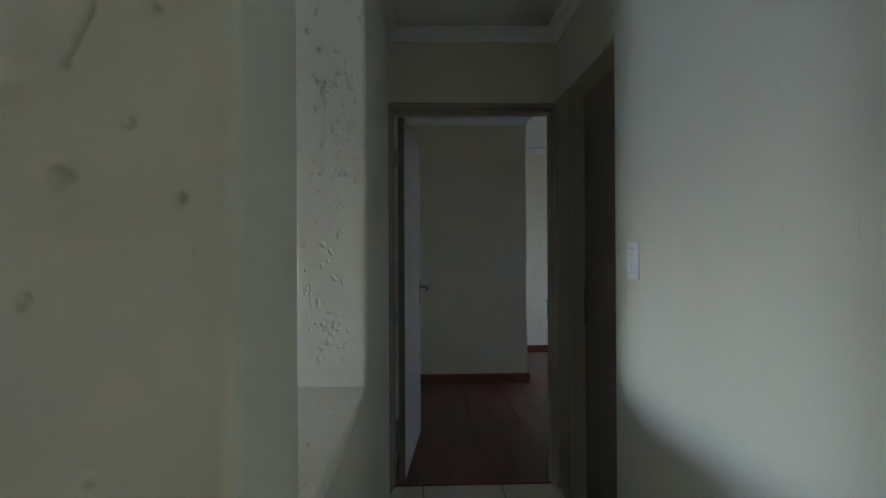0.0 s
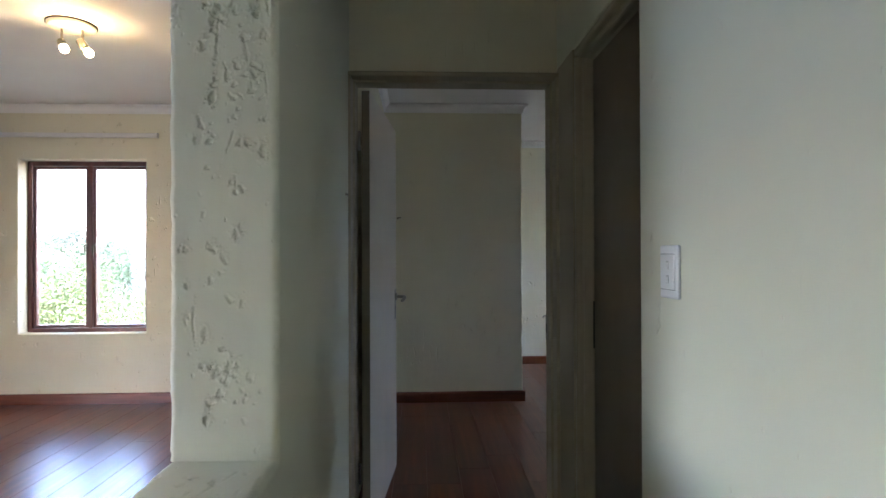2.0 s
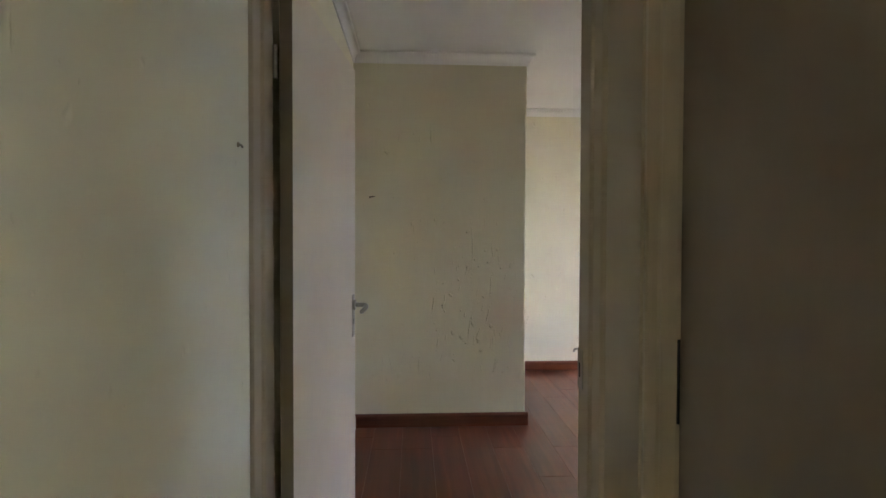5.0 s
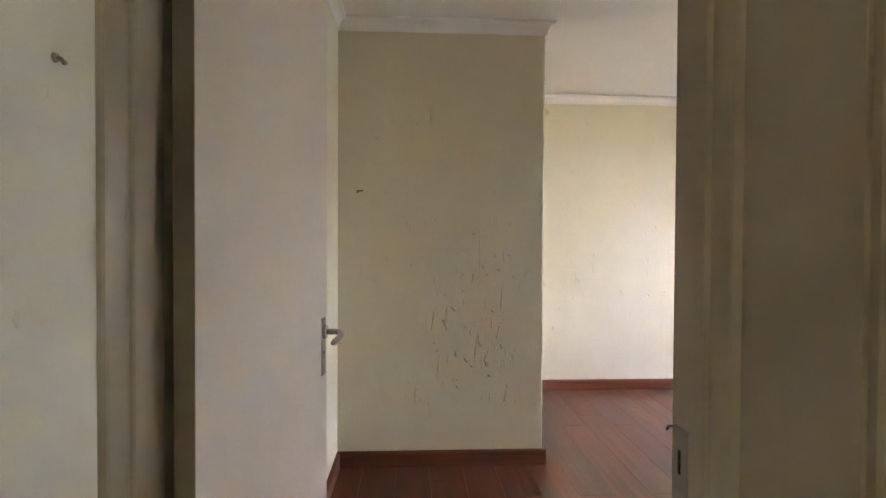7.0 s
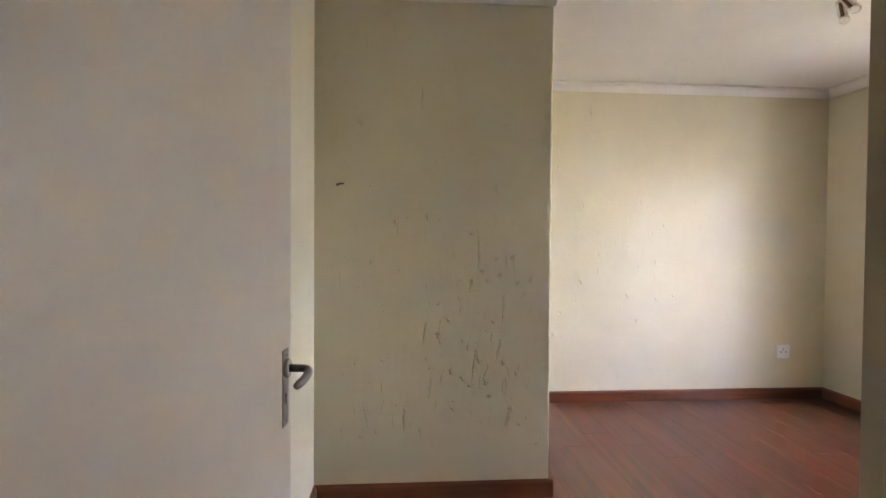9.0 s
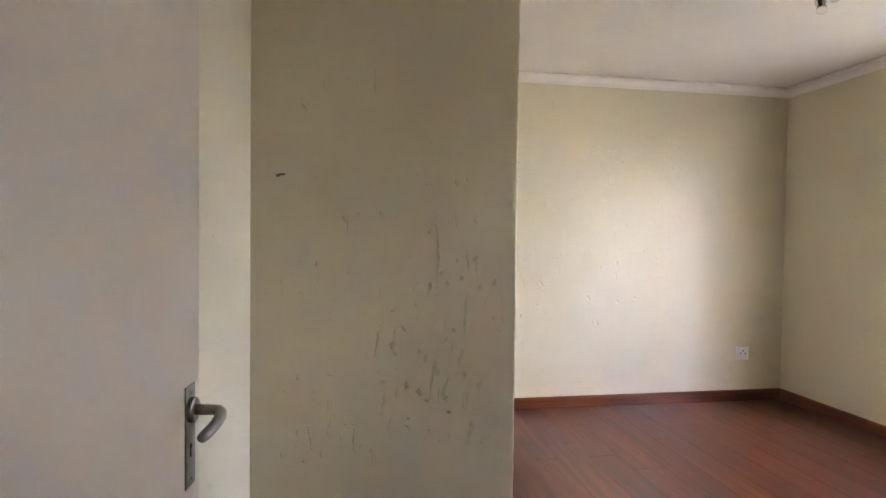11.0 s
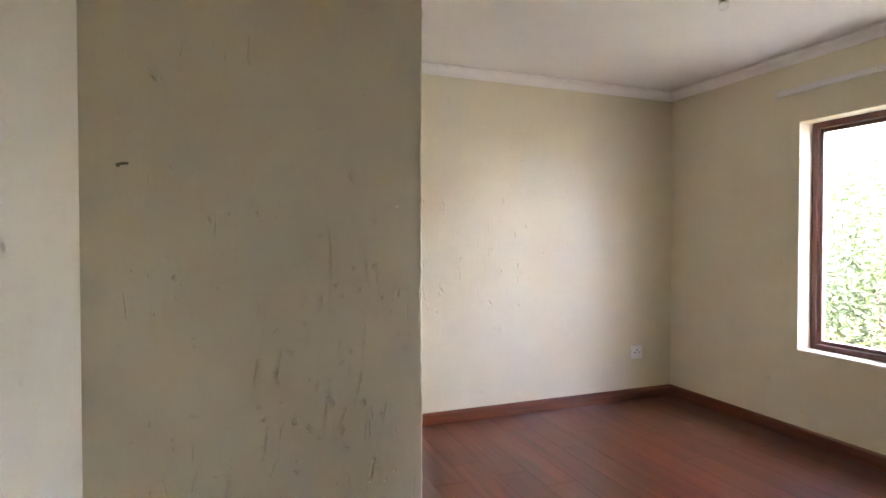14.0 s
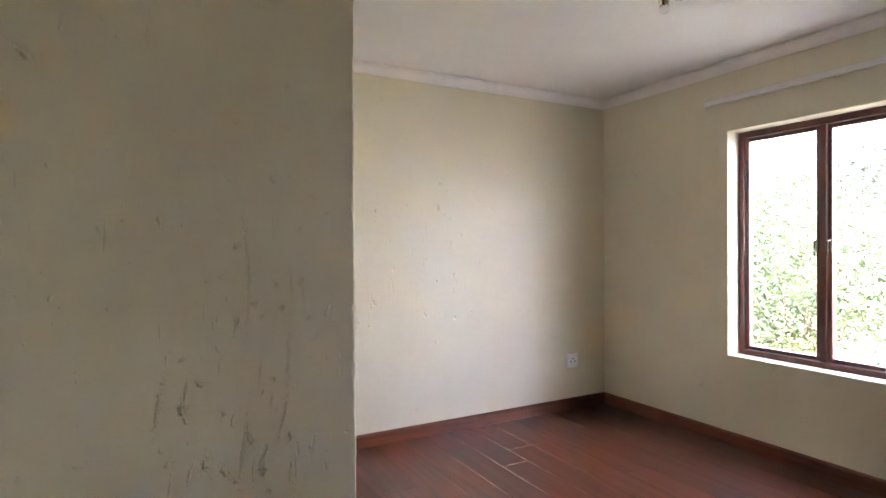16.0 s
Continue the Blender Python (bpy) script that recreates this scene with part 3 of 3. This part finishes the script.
# cupboard door in the passage
side_frame = door_frame("cupboard_frame", (RX + 0.02, SD1 + 0.057), (RX + 0.02, SD0 - 0.057), DH, (0, -1, 0), (1, 0, 0), 0.10, "beige enamelled steel frame of the passage cupboard", LIP, 0.057)
part("keep_slot", box(RX + 0.060, RX + 0.0705, SD1 - 0.0015, SD1 + 0.004, 0.92, 1.10), M_BLACK, side_frame)
side_door = thing("cupboard_door", pose(RX + 0.062, (SD0 + SD1) / 2, 0), "closed flush beige-brown painted passage cupboard door", "door")
half = (SD1 - SD0) / 2 - 0.004
part("leaf", box(0, 0.036, -half, half, 0.012, DH - 0.004, 0.002), M_EDGE, side_door)

bm = box(RX - 0.003, RX + 0.02, SD1 + 0.050, DW0 - 0.010, 0.0, DH + 0.057, 0.001)
tagged(new("trim_between_doors", mesh_of(bm, "trim_between_doors", M_FRAME)), "brown-beige enamelled trim panel between the two door frames", "trim", kind="structure")

# bedroom door, swung open into the room
HX, HY = -0.202, DW0 + 0.094
door = thing("bedroom_door", pose(HX, HY, 0, 0, 0, -5.5), "open flush pale pinkish-cream painted door with lever handle", "door")
part("leaf", box(-0.018, 0.0175, 0.0, 0.848, 0.010, DH - 0.008, 0.0018), M_LEAF, door)
part("hinge_edge", box(-0.0185, 0.0165, -0.002, 0.0008, 0.012, DH - 0.010, 0.0005), M_EDGE, door, "bare brown hinge edge of the leaf")
lock = part("lock_plate", box(0.0175, 0.0200, 0.7810, 0.8230, 0.897, 1.073, 0.0008), M_STEEL, door, "tall brushed steel lock plate")
part("rose", tube([(0.020, 0.8020, 1.030), (0.0275, 0.8020, 1.030), (0.0295, 0.8020, 1.030)], [0.022, 0.022, 0.019], 24), M_STEEL, lock, "", False)
lever = [(0.028, 0.8020, 1.030), (0.045, 0.8020, 1.030), (0.060, 0.8015, 1.030), (0.069, 0.7980, 1.0295), (0.075, 0.7900, 1.028), (0.078, 0.7780, 1.025),
         (0.0775, 0.7600, 1.021), (0.075, 0.7410, 1.017), (0.071, 0.7220, 1.013), (0.069, 0.7140, 1.0115), (0.0685, 0.7100, 1.011)]
part("lever", tube(lever, [0.0095, 0.0092, 0.009, 0.0095, 0.0098, 0.0098, 0.0095, 0.0092, 0.009, 0.0075, 0.003], 16), M_STEEL, lock, "curved brushed steel lever handle", True)
key = tube([(0.0199, 0.8020, 0.967), (0.0206, 0.8020, 0.967)], 0.0045, 12)
box(0.0199, 0.0206, 0.8003, 0.8037, 0.948, 0.966, 0, 2, key)
part("keyhole", key, M_BLACK, lock)
for z in (0.91, 1.06):
    part("screw", tube([(0.0199, 0.8020, z), (0.0207, 0.8020, z)], 0.0032, 10), M_CHROME, lock)

# threshold strip between tiles and laminate
bm = sweep([(-0.020, -0.01), (0.020, -0.01), (0.020, 0.002), (0.012, 0.006), (-0.012, 0.006), (-0.020, 0.002)], (DX0 - 0.03, DW0 + 0.055, 0), (DX1 + 0.03, DW0 + 0.055, 0), (0, 1, 0))
tagged(new("threshold_strip", mesh_of(bm, "threshold_strip", M_SKX)), "dark red-brown wooden threshold strip in the doorway", "threshold", kind="structure")


# ---- windows: two casements in a mahogany frame, local x along the wall, y outward ----
def casement_window(name, m, width, label):
    h = WZ1 - WZ0
    w = thing(name, m, label, "window", kind="structure")
    half, d0, d1 = width / 2, 0.115, 0.180
    t = 0.040
    for x in (-half, half - t):
        part("stile", box(x, x + t, d0, d1, 0.0, h, 0.004), M_WIN, w)
    part("frame_head", box(-half + t, half - t, d0, d1, h - t, h, 0.004), M_WIN, w)
    part("frame_sill", box(-half + t, half - t, d0 - 0.008, d1, 0.0, 0.034, 0.004), M_WIN, w)
    part("mullion", box(-0.018, 0.018, d0, d1, 0.034, h - t, 0.004), M_WIN, w)
    for side in (-1, 1):
        x0, x1 = (-half + t + 0.002, -0.020) if side < 0 else (0.020, half - t - 0.002)
        z0, z1, s = 0.037, h - t - 0.003, 0.025
        bm = bmesh.new()
        for a in ((x0, x0 + s, z0, z1), (x1 - s, x1, z0, z1), (x0 + s, x1 - s, z0, z0 + s), (x0 + s, x1 - s, z1 - s, z1)):
            box(a[0], a[1], d0 + 0.012, d1 - 0.008, a[2], a[3], 0.003, 1, bm)
        sash = part("sash", bm, M_WIN, w)
        pane = part("pane", box(x0 + s - 0.004, x1 - s + 0.004, 0.148, 0.152, z0 + s - 0.004, z1 - s + 0.004), M_GLASS, sash)
        pane.visible_shadow = False
        hx = -0.034 if side < 0 else 0.034
        bm = box(hx - 0.007, hx + 0.007, d0 + 0.002, d0 + 0.012, 0.70, 0.78, 0.003)
        tube([(hx, d0 + 0.004, 0.765), (hx, d0 - 0.022, 0.762), (hx, d0 - 0.026, 0.735), (hx, d0 - 0.022, 0.67)], [0.006, 0.007, 0.007, 0.005], 8, bm)
        part("catch", bm, M_BRASS, sash, "dark brass casement catch")
    return w


casement_window("window_1", pose((W1X0 + W1X1) / 2, LIVY, WZ0), W1X1 - W1X0 - 0.004, "closed two-pane mahogany casement window in a white reveal")
casement_window("window_2", pose(BX1, (W2Y0 + W2Y1) / 2, WZ0, 0, 0, -90), W2Y1 - W2Y0 - 0.004, "closed two-pane mahogany casement window in the bedroom wall")


def curtain_rail(m, length):
    r = thing("curtain_rail", m, "plain white curtain rail fixed above the window", "curtain rail", "curtain rails")
    h = length / 2
    part("rail", sweep([(0.022, -0.017), (0.030, -0.020), (0.050, -0.020), (0.054, -0.014), (0.054, 0.014), (0.048, 0.018), (0.022, 0.018)], (-h, 0, 0), (h, 0, 0), (0, -1, 0)), M_RAIL, r)
    for x in (-h, h):
        part("end_cap", box(x - 0.006, x + 0.006, -0.057, -0.019, -0.022, 0.021, 0.004), M_RAIL, r)
    for x in (-h + 0.18, 0, h - 0.18):
        part("bracket", box(x - 0.012, x + 0.012, -0.024, 0.0, -0.014, 0.014, 0.002), M_RAIL, r)
    return r


curtain_rail(pose((W1X0 + W1X1) / 2 - 0.05, LIVY, 2.305), 1.40)
curtain_rail(pose(BX1, (W2Y0 + W2Y1) / 2, 2.312, 0, 0, -90), 1.34)


# ---- ceiling spot lamps: round base, bar and two tilted spots ----
def spot_lamp(m, lit, label):
    lamp = thing("ceiling_lamp", m, label, "ceiling lamp", "ceiling spot lamps")
    part("base", tube([(0, 0, 0.0), (0, 0, -0.012), (0, 0, -0.022), (0, 0, -0.026)], [0.120, 0.120, 0.112, 0.095], 40), M_LAMPBASE, lamp, "round cream base plate")
    part("rim", tube([(0, 0, -0.0005), (0, 0, -0.006)], [0.126, 0.126], 40), M_BRASS, lamp, "dark brass rim")
    for x, tilt, turn in ((-0.05, 52, -18), (0.055, 40, 14)):
        arm = part("arm", tube([(x, 0, -0.024), (x, 0, -0.070), (x + 0.006, -0.004, -0.112)], 0.006, 10), M_STEEL, lamp)
        d = Vector((math.sin(radians(tilt)) * math.cos(radians(turn - 40)), math.sin(radians(tilt)) * math.sin(radians(turn - 40)), -math.cos(radians(tilt))))
        p = Vector((x + 0.006, -0.004, -0.116))
        part("holder", tube([p - d * 0.045, p - d * 0.040, p + d * 0.030, p + d * 0.034], [0.014, 0.021, 0.024, 0.020], 18), M_STEEL if lit else M_CHROME, arm, "brushed metal lampholder")
        bulb = tube([p + d * 0.030, p + d * 0.036, p + d * 0.050, p + d * 0.066, p + d * 0.076, p + d * 0.080], [0.013, 0.015, 0.022, 0.022, 0.014, 0.004], 18)
        part("bulb", bulb, M_GLOW if lit else M_BULB, arm, "glowing warm bulb" if lit else "clear unlit glass bulb", True)
    return lamp


spot_lamp(pose(-1.90, 3.72, CEIL, 0, 0, 10), True, "lit two-spot ceiling lamp on a round cream base")
spot_lamp(pose(2.26, 5.06, CEIL, 0, 0, 60), False, "unlit two-spot chrome ceiling lamp with clear bulbs")
glow_data = bpy.data.lights.new("lamp_glow", "POINT")
glow_data.energy, glow_data.color, glow_data.shadow_soft_size = 0.10, (1.0, 0.72, 0.32), 0.03
new("lamp_glow", glow_data).location = (-1.83, 3.64, CEIL - 0.155)

# ---- small fittings ----
switch = thing("light_switch", pose(RX, 1.857, 1.241), "white plastic two-rocker light switch on the passage wall", "light switch")
part("plate", box(-0.010, 0.0, -0.046, 0.046, -0.064, 0.064, 0.004, 3), M_PLASTIC, switch)
insert = part("insert", box(-0.0125, -0.008, -0.033, 0.046 - 0.008, -0.042, 0.042, 0.001), M_PLASTIC, switch)
for z in (0.0428, -0.0428):
    part("gap_line", box(-0.0108, -0.009, -0.034, 0.040, z - 0.0008, z + 0.0008), M_GREYLINE, switch)
for z in (0.016, -0.018):
    rocker = part("rocker", box(-0.0142, -0.011, -0.0062, 0.0062, z - 0.0085, z + 0.0085, 0.0025, 3), M_PLASTIC, insert)
    part("rocker_gap", box(-0.0128, -0.0118, -0.0070, 0.0070, z - 0.0093, z + 0.0093, 0.0004), M_GREYLINE, insert)

socket = thing("wall_socket", pose(3.352, BY, 0.395), "white plastic square power socket above the skirting", "power socket")
part("plate", box(-0.056, 0.056, -0.010, 0.0, -0.056, 0.056, 0.004, 3), M_PLASTIC, socket)
for x, z in ((-0.020, 0.000), (0.0, 0.022), (0.022, 0.000)):
    part("pin_hole", tube([(x, -0.0112, z - 0.004), (x, -0.009, z - 0.004)], 0.0055, 10), M_BLACK, socket)
for x in (-0.02, 0.02):
    part("toggle", box(x - 0.008, x + 0.008, -0.014, -0.009, -0.044, -0.026, 0.002), M_PLASTIC, socket)

nail = thing("wall_nail", pose(-0.150, BUMPY, 1.586), "short painted-over masonry nail bent in the wall", "nail")
part("shank", tube([(0, 0.004, 0), (0.0, -0.014, 0.001), (0.008, -0.018, 0.002), (0.020, -0.019, 0.003), (0.034, -0.018, 0.005)], [0.004, 0.004, 0.0045, 0.005, 0.003], 8), M_EDGE, nail)
part("dowel", tube([(0, 0.002, 0), (0, -0.003, 0)], [0.008, 0.007], 10), M_EDGE, nail)
hook = thing("wall_hook", pose(LX1, 2.830, 1.530), "small painted-over picture hook on the passage wall", "hook")
part("plug", tube([(-0.002, 0, 0), (0.004, 0, 0)], [0.007, 0.005], 10), M_FRAME, hook)
part("shank", tube([(0.002, 0, 0), (0.008, 0, -0.001), (0.010, 0.003, -0.006), (0.009, 0.007, -0.004)], 0.0025, 8), M_STEEL, hook)


# ---- garden ----
def crown_mesh(seed, blobs, count, leaf, material):
    """Many small folded leaf sprays gathered in uneven clumps."""
    rnd = random.Random(seed)
    verts, faces = [], []
    centres = []
    for _ in range(blobs):
        a, r = rnd.uniform(0, math.tau), rnd.uniform(0.15, 1.0)
        centres.append((Vector((math.cos(a) * r, math.sin(a) * r, rnd.uniform(-0.35, 0.75))), rnd.uniform(0.28, 0.55)))
    for _ in range(count):
        c, s = rnd.choice(centres)
        d = Vector((rnd.gauss(0, 1), rnd.gauss(0, 1), rnd.gauss(0, 0.8))).normalized()
        p = c + d * s * (rnd.random() ** 0.35)
        n = (d + Vector((rnd.gauss(0, 0.6), rnd.gauss(0, 0.6), rnd.gauss(0.3, 0.5)))).normalized()
        u = n.orthogonal().normalized()
        u.rotate(Matrix.Rotation(rnd.uniform(0, math.tau), 3, n))
        v = n.cross(u)
        k = leaf * rnd.uniform(0.6, 1.4)
        i = len(verts)
        verts += [p - u * k, p + v * k * 0.45 + n * k * 0.2, p + u * k, p - v * k * 0.45 + n * k * 0.2]
        faces += [(i, i + 1, i + 2), (i, i + 2, i + 3)]
    me = bpy.data.meshes.new("crown")
    me.from_pydata([tuple(v) for v in verts], [], faces)
    me.materials.append(material)
    return me


def trunk_mesh(seed, height):
    rnd = random.Random(seed)
    bm = tube([(0, 0, -0.2), (0.03, 0.02, height * 0.5), (-0.02, 0.05, height)], [0.16, 0.11, 0.07], 9)
    for _ in range(5):
        a = rnd.uniform(0, math.tau)
        b0 = Vector((0, 0, height * rnd.uniform(0.55, 0.95)))
        d = Vector((math.cos(a), math.sin(a), rnd.uniform(0.5, 1.0)))
        tube([b0, b0 + d * 0.5, b0 + d * 1.0 + Vector((0, 0, 0.25))], [0.06, 0.04, 0.015], 6, bm)
    return mesh_of(bm, "trunk", M_BARK)


def tree_kind(seed, height, radius, material, label, name, blobs=22, count=20000, leaf=0.022):
    t = thing(name, pose(0, 0, GROUND), label, "tree" if name == "tree" else "bush", "garden " + name + "s")
    tr = new("trunk", trunk_mesh(seed, height))
    tr.parent = t
    cr = new("crown", crown_mesh(seed, blobs, count, leaf, material))
    cr.parent = t
    cr.matrix_basis = Matrix.Translation((0, 0, height + radius * 0.45)) @ Matrix.Diagonal((radius, radius, radius * 0.85, 1))
    return t


PALE = "leafy yellow-green garden bush below the windows"
GREY = "broad grey-green tree standing in the garden"
DEEP = "dense deep green tree standing in the garden"
kinds = [(tree_kind(11, 1.1, 1.3, M_LEAF1, PALE, "bush"), -3.6, 12.0), (tree_kind(12, 2.3, 2.1, M_LEAF2, GREY, "tree"), -9.0, 27.0), (tree_kind(13, 1.6, 1.7, M_LEAF3, DEEP, "tree"), 12.6, 12.4)]
for ob, x, y in kinds:
    ob.matrix_basis = pose(x, y, GROUND, 0, 0, 20)
tall = tree_kind(14, 7.0, 2.0, M_LEAF2, "tall thin-trunked grey-green tree with overhanging branches", "tree", 14, 6000, 0.03)
tall.matrix_basis = pose(10.5, 11.4, GROUND)
rnd = random.Random(5)
SPOTS = [  # kind, x, y, size
    (0, -6.2, 12.6, 1.1), (0, -8.6, 14.0, 1.3), (2, -5.6, 16.5, 1.05), (0, -7.2, 18.0, 1.3), (2, -10.4, 17.0, 1.2), (0, -3.0, 15.4, 1.1),
    (1, -6.0, 27.5, 1.2), (1, -12.5, 26.0, 1.15), (1, -16.0, 29.0, 1.35), (1, -9.5, 33.0, 1.5), (2, -13.5, 21.0, 1.25), (1, -19.0, 25.0, 1.3), (1, -4.0, 33.0, 1.45),
    (0, -11.5, 14.5, 1.2), (2, -8.0, 22.5, 1.2),
    (2, 10.4, 9.0, 1.4), (2, 14.5, 11.0, 1.5), (0, 12.4, 6.6, 1.2), (1, 19.5, 13.5, 1.6), (2, 16.0, 7.0, 1.5), (0, 13.0, 3.0, 1.2), (1, 22.0, 9.0, 1.3), (0, 8.8, 8.6, 1.1), (1, 17.0, 16.0, 1.3), (2, 11.5, 4.9, 1.1),
]
for k, x, y, s in SPOTS:
    ob = copy_thing(kinds[k][0], pose(x, y, GROUND, 0, 0, rnd.uniform(0, 360)))
    ob.matrix_basis = pose(x, y, GROUND, 0, 0, rnd.uniform(0, 360)) @ Matrix.Diagonal((s, s, s * rnd.uniform(0.9, 1.1), 1))

# ---- floors: tiles in the passage, laminate elsewhere ----
slab("floor", LIVX - 0.1, BX1 + 0.1, BACK - 0.1, BY + 0.1, (LOW - 0.03, -0.012), XY, [], M_SCREED, "bare screed under the floor covering", "floor", 0.0)
TW = 0.426
tiled = thing("floor_tiles", pose(0, 0, 0), "cream ceramic floor tiles with dark grout in the passage", "floor", kind="structure")
part("grout", box(LX0 + 0.05, RX + 0.1, BACK, DW0 + 0.036, -0.013, -0.003), M_GROUT, tiled)
tile_mesh = mesh_of(box(0.0025, TW - 0.0025, 0.0025, TW - 0.0025, -0.012, 0.0, 0.0015, 1), "tile", M_TILE)
for i in range(3):
    for j in range(14):
        x, y = -0.513 + i * TW, DW0 + 0.036 - (j + 1) * TW
        if y > BACK - 0.4:
            o = new("tile", tile_mesh)
            o.parent, o.location = tiled, (x, y, 0)

PW, PL = 0.190, 1.28
plank_mesh = mesh_of(box(0.0004, PW - 0.0004, 0.0004, PL - 0.0004, -0.010, 0.0, 0.0012, 1), "plank", M_PLANK)


def laminate(name, x0, x1, y0, y1, seed):
    f = thing(name, pose(0, 0, 0), "glossy red-brown laminate plank floor", "floor", kind="structure")
    r = random.Random(seed)
    x = x0
    while x < x1:
        y, first = y0, r.choice((0.42, 0.85, 1.06, 0.21, 0.64))
        while y < y1:
            size = first if y == y0 else min(PL, y1 - y + 0.02)
            o = new("plank", plank_mesh)
            o.parent, o.location, o.scale = f, (x, y, 0), (1, size / PL, 1)
            y += size
        x += PW


laminate("floor_bedroom", BX0 - 0.04, BX1, DW0 + 0.04, BY, 3)
laminate("floor_living", LIVX, LX0 - 0.15, BACK, LIVY, 4)
